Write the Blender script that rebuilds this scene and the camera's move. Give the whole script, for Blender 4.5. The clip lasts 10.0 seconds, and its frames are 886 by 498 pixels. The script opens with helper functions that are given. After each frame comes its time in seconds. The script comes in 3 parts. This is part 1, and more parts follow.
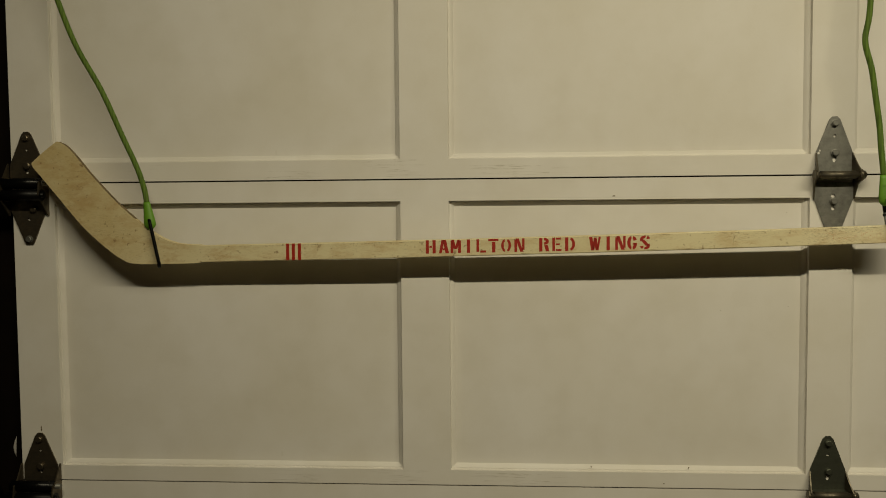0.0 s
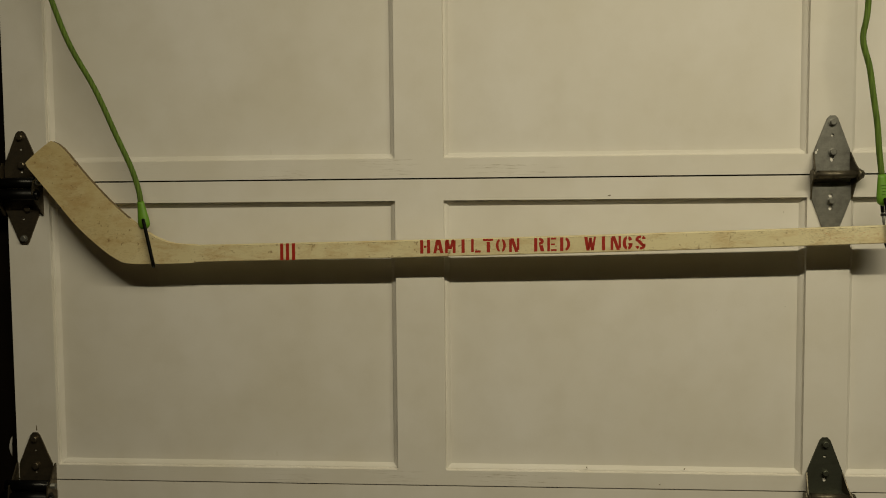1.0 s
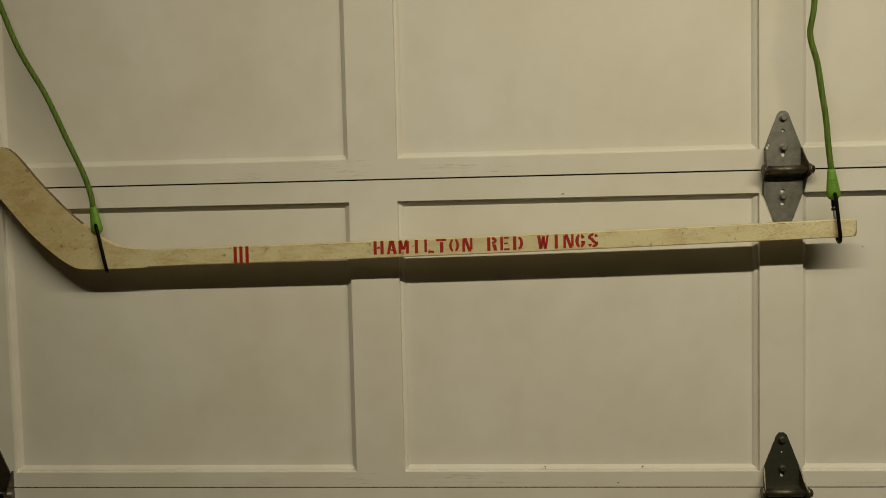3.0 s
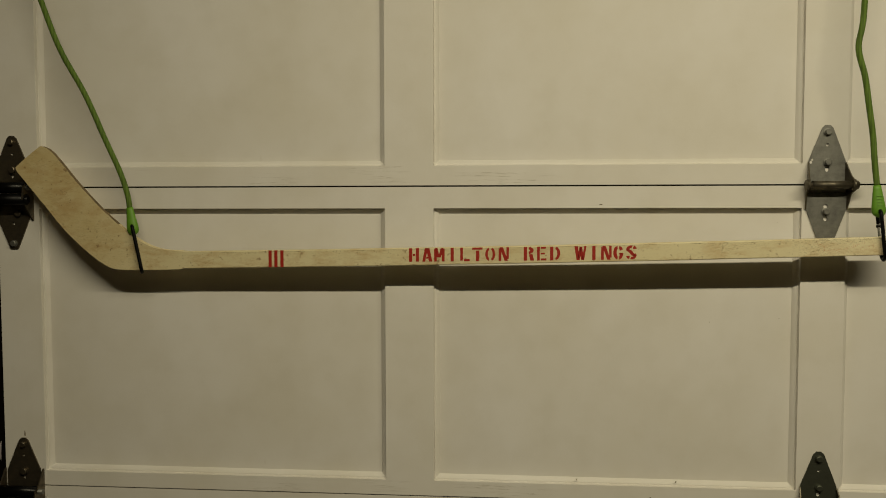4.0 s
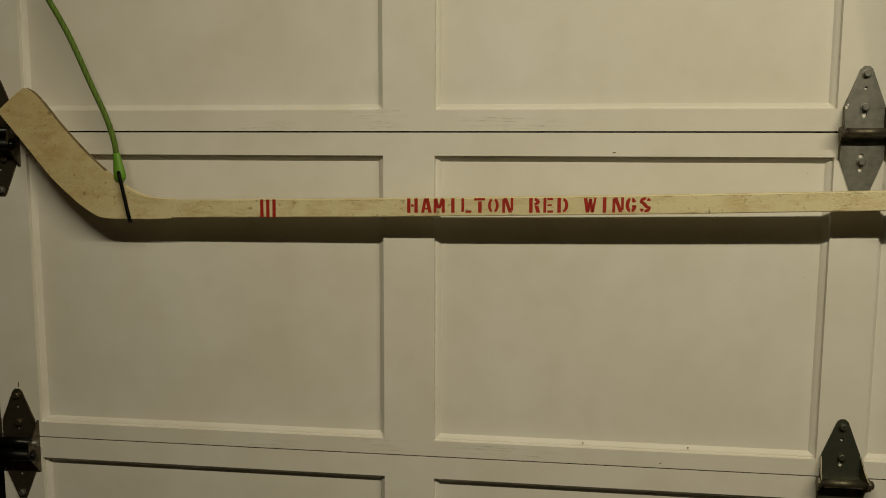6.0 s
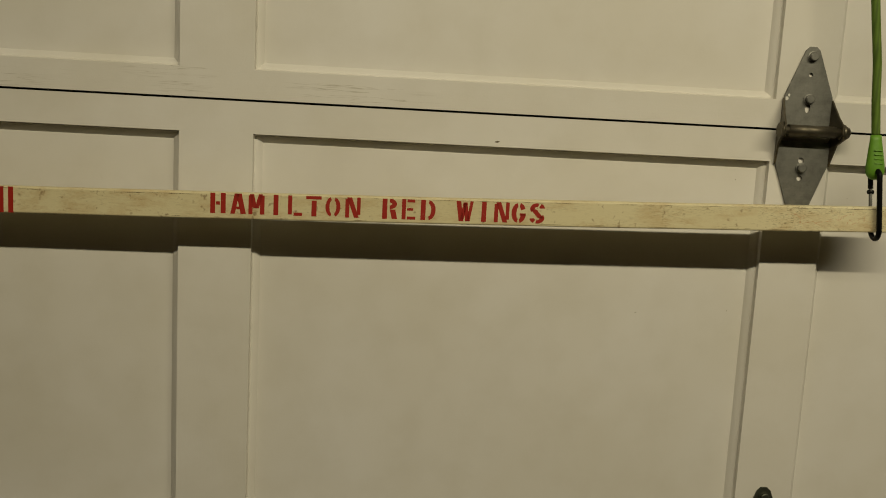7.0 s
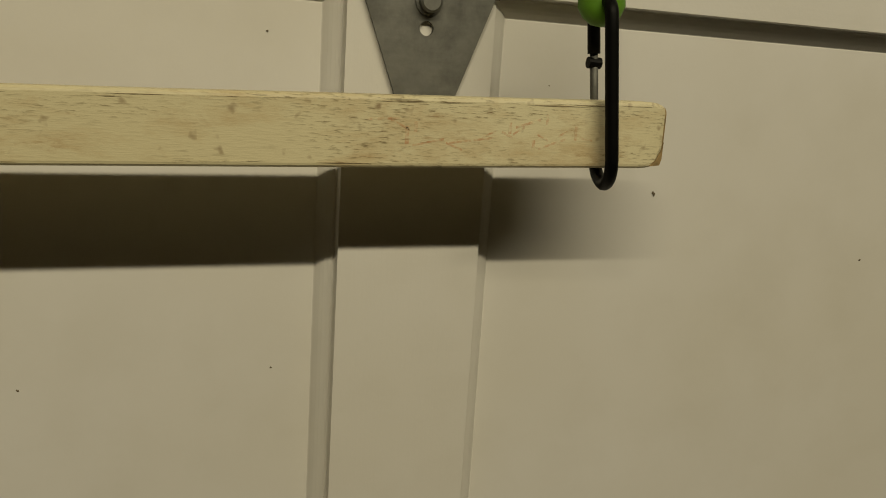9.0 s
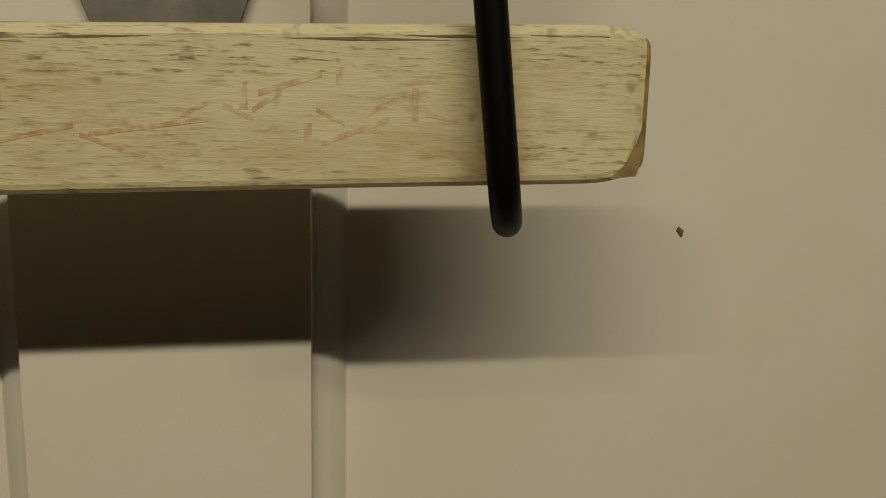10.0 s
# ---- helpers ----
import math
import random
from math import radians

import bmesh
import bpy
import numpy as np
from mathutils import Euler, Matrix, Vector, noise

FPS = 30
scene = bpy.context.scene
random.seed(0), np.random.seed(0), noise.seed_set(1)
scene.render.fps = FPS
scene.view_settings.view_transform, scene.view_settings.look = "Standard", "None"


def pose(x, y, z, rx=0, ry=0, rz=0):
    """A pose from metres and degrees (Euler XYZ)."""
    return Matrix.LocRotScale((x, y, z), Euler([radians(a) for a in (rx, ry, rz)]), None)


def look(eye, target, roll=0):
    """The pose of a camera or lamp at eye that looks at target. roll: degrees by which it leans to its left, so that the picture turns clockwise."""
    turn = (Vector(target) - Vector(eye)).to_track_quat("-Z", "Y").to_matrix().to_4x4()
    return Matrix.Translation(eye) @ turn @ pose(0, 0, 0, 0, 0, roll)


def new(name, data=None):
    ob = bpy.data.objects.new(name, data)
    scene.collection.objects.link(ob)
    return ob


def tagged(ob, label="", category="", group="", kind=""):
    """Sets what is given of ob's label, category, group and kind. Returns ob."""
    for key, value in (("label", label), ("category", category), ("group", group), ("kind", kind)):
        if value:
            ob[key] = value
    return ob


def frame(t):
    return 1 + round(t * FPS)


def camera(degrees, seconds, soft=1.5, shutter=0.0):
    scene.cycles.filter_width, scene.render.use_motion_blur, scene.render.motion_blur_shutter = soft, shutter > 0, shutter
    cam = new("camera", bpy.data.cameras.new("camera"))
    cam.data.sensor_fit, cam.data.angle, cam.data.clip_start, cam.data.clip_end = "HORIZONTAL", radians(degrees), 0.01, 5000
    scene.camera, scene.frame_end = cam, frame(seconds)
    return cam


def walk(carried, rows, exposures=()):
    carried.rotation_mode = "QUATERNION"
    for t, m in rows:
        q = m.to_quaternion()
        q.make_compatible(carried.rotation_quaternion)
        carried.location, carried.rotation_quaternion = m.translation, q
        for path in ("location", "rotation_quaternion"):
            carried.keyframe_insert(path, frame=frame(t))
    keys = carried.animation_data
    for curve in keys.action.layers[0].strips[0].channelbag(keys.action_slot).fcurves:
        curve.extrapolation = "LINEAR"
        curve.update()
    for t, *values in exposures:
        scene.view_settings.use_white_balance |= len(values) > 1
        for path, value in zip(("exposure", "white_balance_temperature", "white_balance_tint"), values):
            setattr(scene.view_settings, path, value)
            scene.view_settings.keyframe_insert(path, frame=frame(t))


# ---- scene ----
cam = camera(57.0, 10.0, soft=1.0)
PATH = [
    (0, (0.168, -1.419, 1.559), (0.036, 0.573, 1.449), -0.5),
    (0.5, (0.178, -1.415, 1.567), (0.046, 0.577, 1.449), -0.6),
    (1, (0.185, -1.411, 1.565), (0.041, 0.58, 1.4455), -0.5),
    (1.5, (0.183, -1.408, 1.561), (0.071, 0.586, 1.442), -0.4),
    (2, (0.193, -1.409, 1.563), (0.103, 0.584, 1.43), -0.9),
    (2.5, (0.226, -1.411, 1.558), (0.15, 0.583, 1.4325), -1.4),
    (2.7, (0.2418, -1.4109, 1.553), (0.1499, 0.5841, 1.4444), -1.49),
    (3.8, (0.2582, -1.3771, 1.579), (0.0691, 0.6109, 1.4611), -0.31),
    (4, (0.22, -1.396, 1.571), (0.05, 0.594, 1.462), -0.1),
    (4.5, (0.184, -1.406, 1.5725), (-0.0255, 0.58, 1.4645), 0.3),
    (5, (0.17, -1.41, 1.563), (-0.0285, 0.576, 1.4435), 0.2),
    (5.2, (0.1796, -1.4029, 1.5667), (-0.0194, 0.5831, 1.4316), 0),
    (6.3, (0.2794, -1.2501, 1.5733), (0.0179, 0.7159, 1.3169), 0.3),
    (6.5, (0.26, -1.196, 1.541), (0.079, 0.783, 1.327), 0.6),
    (7, (0.26, -0.962, 1.568), (0.365, 1.017, 1.306), 3),
    (7.3, (0.2968, -0.8846, 1.5626), (0.4696, 1.0902, 1.2814), 1.5),
    (7.5, (0.333, -0.824, 1.574), (0.497, 1.139, 1.225), 1.2),
    (7.8, (0.4152, -0.7048, 1.5524), (0.4812, 1.2676, 1.2248), 0.62),
    (8, (0.491, -0.621, 1.561), (0.499, 1.347, 1.205), 1.5),
    (8.3, (0.5572, -0.5265, 1.5391), (0.5553, 1.4456, 1.2636), 1.2),
    (8.5, (0.5696, -0.4766, 1.5317), (0.6811, 1.478, 1.2524), 0.14),
    (8.8, (0.6026, -0.4306, 1.5246), (1.0244, 1.468, 1.1524), 5.55),
    (9, (0.6326, -0.38, 1.5212), (1.2023, 1.485, 1.1285), 3.72),
    (9.3, (0.6895, -0.2989, 1.5108), (1.2088, 1.594, 1.1484), 2.58),
    (9.5, (0.7271, -0.2589, 1.5146), (1.1854, 1.651, 1.1494), 2.22),
    (9.6, (0.7406, -0.2431, 1.5126), (1.2127, 1.668, 1.1696), 1.48),
    (9.8, (0.7617, -0.2205, 1.5024), (1.1644, 1.702, 1.1799), 1.09),
    (9.9, (0.7662, -0.2127, 1.5002), (1.1258, 1.716, 1.1821), 0.84),
    (10, (0.7717, -0.2049, 1.5052), (1.0461, 1.722, 1.1483), 1.5),
]
walk(cam, [(t, look(eye, target, roll)) for t, eye, target, roll in PATH], [(0, -0.02), (6.5, 0.01), (7, -0.04), (8, -0.07), (9, -0.15), (10, -0.25)])

# ---- light: one fluorescent tube under the garage ceiling ----
world = bpy.data.worlds.new("night")
world.use_nodes = True
world.node_tree.nodes["Background"].inputs[0].default_value = (1.0, 0.85, 0.55, 1)
world.node_tree.nodes["Background"].inputs[1].default_value = 0.0
scene.world = world

tube_light = bpy.data.lights.new("fluorescent_tube", "AREA")
tube_light.shape, tube_light.size, tube_light.size_y = "RECTANGLE", 2.30, 0.04
tube_light.energy, tube_light.color = 38.0, (1.0, 0.885, 0.605)
lamp = new("fluorescent_tube", tube_light)
lamp.matrix_world = look((0.85, -1.45, 2.63), (0.85, -0.90, 0.40))


# ---- materials ----
def material(name, rough=0.5, metal=0.0):
    m = bpy.data.materials.new(name)
    m.use_nodes = True
    nt = m.node_tree
    b = nt.nodes["Principled BSDF"]
    b.inputs["Roughness"].default_value = rough
    b.inputs["Metallic"].default_value = metal
    return m, nt, b


def coords(nt, scale, kind="Object"):
    tc = nt.nodes.new("ShaderNodeTexCoord")
    mp = nt.nodes.new("ShaderNodeMapping")
    mp.inputs["Scale"].default_value = scale
    nt.links.new(tc.outputs[kind], mp.inputs["Vector"])
    return mp.outputs["Vector"]


def noise_tex(nt, vec, scale, detail=4.0, rough=0.6, distort=0.0):
    n = nt.nodes.new("ShaderNodeTexNoise")
    n.inputs["Scale"].default_value = scale
    n.inputs["Detail"].default_value = detail
    n.inputs["Roughness"].default_value = rough
    n.inputs["Distortion"].default_value = distort
    nt.links.new(vec, n.inputs["Vector"])
    return n.outputs["Fac"]


def ramp(nt, fac, stops):
    r = nt.nodes.new("ShaderNodeValToRGB")
    while len(r.color_ramp.elements) < len(stops):
        r.color_ramp.elements.new(0.5)
    for e, (p, c) in zip(r.color_ramp.elements, stops):
        e.position, e.color = p, (*c, 1) if len(c) == 3 else c
    nt.links.new(fac, r.inputs["Fac"])
    return r.outputs["Color"]


def grey(v):
    return (v, v, v)


def mix(nt, fac, a, b, mode="MIX"):
    n = nt.nodes.new("ShaderNodeMix")
    n.data_type, n.blend_type = "RGBA", mode
    for socket, value in ((n.inputs["Factor"], fac), (n.inputs["A"], a), (n.inputs["B"], b)):
        if isinstance(value, bpy.types.NodeSocket):
            nt.links.new(value, socket)
        elif isinstance(value, tuple):
            socket.default_value = (*value, 1)
        else:
            socket.default_value = value
    return n.outputs["Result"]


def bump(nt, b, height, strength, distance):
    n = nt.nodes.new("ShaderNodeBump")
    n.inputs["Strength"].default_value = strength
    n.inputs["Distance"].default_value = distance
    nt.links.new(height, n.inputs["Height"])
    nt.links.new(n.outputs["Normal"], b.inputs["Normal"])


def paint_material(name, stroke, grain=1.0, cracks=False):
    """White brushed paint on wood; stroke is the stretch of the brush marks."""
    m, nt, b = material(name, 0.5)
    b.inputs["Specular IOR Level"].default_value = 0.35
    big = noise_tex(nt, coords(nt, (1, 1, 1)), 5.0, 3.0, 0.55)
    smudge = noise_tex(nt, coords(nt, (1, 1, 1)), 17.0, 5.0, 0.62)
    brush = noise_tex(nt, coords(nt, stroke), 1.0, 4.0, 0.7, 0.3)
    col = ramp(nt, big, [(0.3, (0.685, 0.66, 0.598)), (0.7, (0.745, 0.73, 0.70))])
    col = mix(nt, 1.0, col, ramp(nt, smudge, [(0.25, (0.955, 0.95, 0.935)), (0.55, grey(1.0))]), "MULTIPLY")
    col = mix(nt, 1.0, col, ramp(nt, brush, [(0.2, (0.86, 0.845, 0.81)), (0.3, grey(1.0))]), "MULTIPLY")
    if cracks:
        line = noise_tex(nt, coords(nt, (3.4, 30, 84)), 1.0, 4, 0.58, 0.2)
        patch = noise_tex(nt, coords(nt, (5, 5, 14)), 1.0, 2, 0.5)
        thin = ramp(nt, line, [(0.490, grey(0.0)), (0.5, grey(1.0)), (0.510, grey(0.0))])
        thin = mix(nt, 1.0, thin, ramp(nt, patch, [(0.5, grey(0.0)), (0.62, grey(0.55))]), "MULTIPLY")
        col = mix(nt, thin, col, (0.30, 0.265, 0.19))
    nt.links.new(col, b.inputs["Base Color"])
    rough = ramp(nt, smudge, [(0.3, grey(0.42)), (0.7, grey(0.6))])
    nt.links.new(rough, b.inputs["Roughness"])
    fine = noise_tex(nt, coords(nt, (1, 1, 1)), 420, 3, 0.6)
    relief = mix(nt, 0.4, brush, fine)
    bump(nt, b, relief, 0.16 * grain, 0.0015)
    return m


PAINT_PANEL = paint_material("panel_paint", (16, 16, 5), 0.35)
PAINT_RAIL = paint_material("rail_paint", (4, 60, 120), 1.0, True)
PAINT_TOP = paint_material("top_rail_paint", (4, 60, 110), 0.7)
PAINT_STILE = paint_material("stile_paint", (150, 60, 5), 0.6)


def steel_material(name, base, rough, dirt, tone=(1, 1, 1)):
    m, nt, b = material(name, rough, 0.85)
    n1 = noise_tex(nt, coords(nt, (1, 1, 1)), 45, 5, 0.65)
    n2 = noise_tex(nt, coords(nt, (30, 30, 400)), 1.0, 3, 0.6)
    col = ramp(nt, n1, [(0.3, tuple(base * dirt * c for c in tone)), (0.6, tuple(base * c for c in tone))])
    col = mix(nt, 0.16, col, ramp(nt, n2, [(0.3, grey(base * 0.6)), (0.7, grey(base * 1.1))]))
    nt.links.new(col, b.inputs["Base Color"])
    nt.links.new(ramp(nt, n1, [(0.3, grey(min(1, rough + 0.2))), (0.7, grey(rough - 0.08))]), b.inputs["Roughness"])
    bump(nt, b, n1, 0.15, 0.001)
    return m


STEEL = steel_material("galvanised_steel", 0.25, 0.5, 0.50, (1, 1, 0.90))
# end hinges: brown steel with its dim reflected surroundings put into the colour
DIM_BROWN = steel_material("dim_brown_steel", 0.17, 0.34, 0.35, (1, 0.80, 0.50))
# lower strap hinge: same steel as the upper, duller reflections put into the colour
DIM_GREEN = steel_material("dim_greenish_steel", 0.13, 0.48, 0.5, (0.92, 1, 0.72))
RUSTY = steel_material("browned_steel", 0.16, 0.40, 0.40, (1, 0.86, 0.58))
BLACK_STEEL = steel_material("black_barrel_steel", 0.014, 0.3, 0.5)
# lip lighter than the track: its greenish highlight is put into the colour
TRACK_LIP = steel_material("track_lip_highlight", 0.075, 0.45, 0.5, (0.85, 1, 0.72))


def plain(name, rgb, rough, scale=40, spread=0.25, metal=0.0, relief=0.1):
    m, nt, b = material(name, rough, metal)
    n = noise_tex(nt, coords(nt, (1, 1, 1)), scale, 5, 0.6)
    lo, hi = tuple(c * (1 - spread) for c in rgb), tuple(min(1, c * (1 + spread)) for c in rgb)
    nt.links.new(ramp(nt, n, [(0.3, lo), (0.7, hi)]), b.inputs["Base Color"])
    bump(nt, b, n, relief, 0.001)
    return m


TRACK = plain("rusty_brown_track", (0.026, 0.011, 0.004), 0.65, 30, 0.4)
BLACK_METAL = plain("black_anodised", (0.0018, 0.0018, 0.0016), 0.5, 200, 0.2)
# jamb and gap fill: colours pushed near black to keep the gap dark
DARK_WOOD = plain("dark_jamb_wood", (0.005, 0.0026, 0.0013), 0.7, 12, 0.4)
GAP_BLACK = plain("gap_fill_black", (0.002, 0.002, 0.0015), 0.8, 60, 0.3)
for dull, level in ((BLACK_METAL, 0.13), (DARK_WOOD, 0.15), (GAP_BLACK, 0.1)):
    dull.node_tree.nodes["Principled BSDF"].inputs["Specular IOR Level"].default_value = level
GREEN = plain("green_rubber", (0.12, 0.285, 0.018), 0.5, 90, 0.12, 0.0, 0.05)
# unseen room surfaces, toned dark and warm to hold down bounce light
WALL = plain("garage_wallboard", (0.066, 0.050, 0.024), 0.9, 6, 0.2)
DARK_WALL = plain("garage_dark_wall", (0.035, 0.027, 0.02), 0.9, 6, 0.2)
CEIL = plain("garage_ceiling_board", (0.13, 0.104, 0.050), 0.9, 6, 0.1)
CONCRETE = plain("concrete", (0.044, 0.034, 0.016), 0.8, 9, 0.25)
# backing shows only at the seams: their shade is put into this brown
SEAM_DARK = plain("seam_shade_brown", (0.030, 0.020, 0.010), 0.9, 60, 0.3)
GRIMY_EDGE = plain("grimy_blade_edge", (0.15, 0.108, 0.055), 0.8, 90, 0.4)
CHIP = plain("dirt_chip", (0.16, 0.13, 0.085), 0.9, 300, 0.4)
PALE_SLIVER = plain("pale_sliver_surface", (0.6, 0.58, 0.55), 0.6, 40, 0.1)


def braid_material():
    m, nt, b = material("green_braid", 0.75)
    w = nt.nodes.new("ShaderNodeTexWave")
    w.inputs["Scale"].default_value, w.inputs["Distortion"].default_value = 95, 1.5
    nt.links.new(coords(nt, (0.6, 0.6, 1)), w.inputs["Vector"])
    n = noise_tex(nt, coords(nt, (1, 1, 1)), 30, 4)
    col = ramp(nt, n, [(0.3, (0.075, 0.135, 0.010)), (0.7, (0.115, 0.20, 0.018))])
    col = mix(nt, 1.0, col, ramp(nt, w.outputs["Fac"], [(0.0, grey(0.72)), (0.6, grey(1.0))]), "MULTIPLY")
    nt.links.new(col, b.inputs["Base Color"])
    bump(nt, b, w.outputs["Fac"], 0.5, 0.0008)
    return m


BRAID = braid_material()


def stick_colour(nt):
    """Old cream-varnished wood: pale ground, amber blotches, short dark pores along the grain, flecks of wear."""
    stain = noise_tex(nt, coords(nt, (19, 19, 44)), 1.0, 6, 0.7, 0.25)
    tone = noise_tex(nt, coords(nt, (2.2, 2, 3)), 1.0, 2, 0.5)
    pores = noise_tex(nt, coords(nt, (160, 160, 1250)), 1.0, 4, 0.66, 0.25)
    where = noise_tex(nt, coords(nt, (14, 14, 60)), 1.0, 3, 0.6)
    spots = noise_tex(nt, coords(nt, (1, 1, 1)), 130, 2, 0.5)
    fleck = noise_tex(nt, coords(nt, (85, 85, 260)), 1.0, 5, 0.72, 0.15)
    region = noise_tex(nt, coords(nt, (19, 19, 30)), 1.0, 2, 0.5)
    col = ramp(nt, tone, [(0.3, (0.64, 0.565, 0.335)), (0.7, (0.735, 0.672, 0.445))])
    col = mix(nt, ramp(nt, stain, [(0.48, grey(0.0)), (0.66, grey(0.52))]), col, (0.49, 0.335, 0.145))
    tc = nt.nodes.new("ShaderNodeTexCoord")
    xyz = nt.nodes.new("ShaderNodeSeparateXYZ")
    nt.links.new(tc.outputs["Object"], xyz.inputs[0])
    grip = nt.nodes.new("ShaderNodeMapRange")
    for k, v in (("From Min", 0.30), ("From Max", 0.66), ("To Min", 0.30), ("To Max", 1.0)):
        grip.inputs[k].default_value = v
    nt.links.new(xyz.outputs["X"], grip.inputs["Value"])
    keep = mix(nt, 1.0, ramp(nt, pores, [(0.53, grey(0.0)), (0.66, grey(1.0))]), ramp(nt, where, [(0.42, grey(0.08)), (0.6, grey(0.9))]), "MULTIPLY")
    keep = mix(nt, 1.0, keep, grip.outputs["Result"], "MULTIPLY")
    col = mix(nt, keep, col, (0.15, 0.105, 0.04))
    worn = mix(nt, 1.0, ramp(nt, fleck, [(0.55, grey(0.0)), (0.72, grey(0.6))]), ramp(nt, region, [(0.48, grey(0.0)), (0.6, grey(1.0))]), "MULTIPLY")
    col = mix(nt, worn, col, (0.33, 0.185, 0.065))
    col = mix(nt, ramp(nt, spots, [(0.65, grey(0.0)), (0.75, grey(0.62))]), col, (0.16, 0.08, 0.03))
    scuffed = nt.nodes.new("ShaderNodeMapRange")
    for k, v in (("From Min", -0.42), ("From Max", -0.62), ("To Min", 0.0), ("To Max", 1.0)):
        scuffed.inputs[k].default_value = v
    nt.links.new(xyz.outputs["X"], scuffed.inputs["Value"])
    blotch = noise_tex(nt, coords(nt, (1, 1, 1)), 26, 5, 0.62)
    amount = mix(nt, 1.0, scuffed.outputs["Result"], ramp(nt, blotch, [(0.35, grey(0.55)), (0.65, grey(1.0))]), "MULTIPLY")
    col = mix(nt, amount, col, mix(nt, 1.0, col, (0.82, 0.74, 0.60), "MULTIPLY"))
    return col, pores


def stick_material(name):
    m, nt, b = material(name, 0.5)
    col, pores = stick_colour(nt)
    nt.links.new(col, b.inputs["Base Color"])
    bump(nt, b, pores, 0.25, 0.0006)
    return m


def ink_material(name, rgb, cover, scale):
    """Worn ink over the stick's wood; cover is where the ramp turns from bare to inked."""
    m, nt, b = material(name, 0.55)
    col, pores = stick_colour(nt)
    wear = noise_tex(nt, coords(nt, scale), 1.0, 4, 0.65)
    col = mix(nt, ramp(nt, wear, cover), col, rgb)
    nt.links.new(col, b.inputs["Base Color"])
    bump(nt, b, pores, 0.2, 0.0006)
    return m


STICK = stick_material("aged_stick_wood")
RED_INK = ink_material("worn_red_ink", (0.335, 0.013, 0.004), [(0.26, grey(0.80)), (0.36, grey(1.0))], (160, 160, 160))
FAINT_INK = ink_material("faded_orange_ink", (0.50, 0.15, 0.035), [(0.38, grey(0.0)), (0.60, grey(0.50))], (330, 330, 260))
EDGE_WEAR = ink_material("cracked_varnish", (0.12, 0.08, 0.03), [(0.40, grey(0.0)), (0.52, grey(0.85))], (70, 70, 300))
BARE_END = plain("worn_stick_end", (0.29, 0.20, 0.085), 0.7, 220, 0.45)


# ---- mesh helpers ----
ORIGIN = {}


def thing(name, at, label, category, group="", kind=""):
    ob = new(name)
    ob.location = at
    ob.empty_display_size = 0.05
    ORIGIN[ob.name] = Vector(at)
    return tagged(ob, label, category, group, kind)


def part(name, bm, mat, parent=None, label="", smooth=False):
    """Links a bmesh, built in world metres, as one mesh under its thing or part."""
    me = bpy.data.meshes.new(name)
    at = ORIGIN[parent.name] if parent else Vector((0, 0, 0))
    bmesh.ops.translate(bm, verts=bm.verts, vec=-at)
    bmesh.ops.recalc_face_normals(bm, faces=bm.faces)
    for f in bm.faces:
        f.smooth = smooth and len(f.verts) <= 4
    bm.to_mesh(me)
    bm.free()
    me.materials.append(mat)
    ob = new(name, me)
    if parent:
        ob.parent = parent
        ORIGIN[ob.name] = at
    else:
        ORIGIN[ob.name] = at
    return tagged(ob, label)


def box(x0, x1, y0, y1, z0, z1, bevel=0.0, bm=None):
    bm = bm or bmesh.new()
    vs = [bm.verts.new((x, y, z)) for x in (x0, x1) for y in (y0, y1) for z in (z0, z1)]
    for q in ((0, 1, 3, 2), (4, 6, 7, 5), (0, 4, 5, 1), (2, 3, 7, 6), (0, 2, 6, 4), (1, 5, 7, 3)):
        bm.faces.new([vs[i] for i in q])
    if bevel:
        bmesh.ops.bevel(bm, geom=bm.edges[:], offset=bevel, segments=2, affect="EDGES", profile=0.5)
    return bm


def spline(points, steps=8, closed=False):
    pts = [Vector(p) for p in points]
    n, out = len(pts), []
    for i in range(n if closed else n - 1):
        if closed:
            a, b, c, d = (pts[(i + k) % n] for k in (-1, 0, 1, 2))
        else:
            a, b, c, d = (pts[min(max(i + k, 0), n - 1)] for k in (-1, 0, 1, 2))
        for s in range(steps):
            t = s / steps
            out.append(0.5 * ((2 * b) + (c - a) * t + (2 * a - 5 * b + 4 * c - d) * t * t + (3 * b - a - 3 * c + d) * t ** 3))
    return out if closed else out + [pts[-1]]


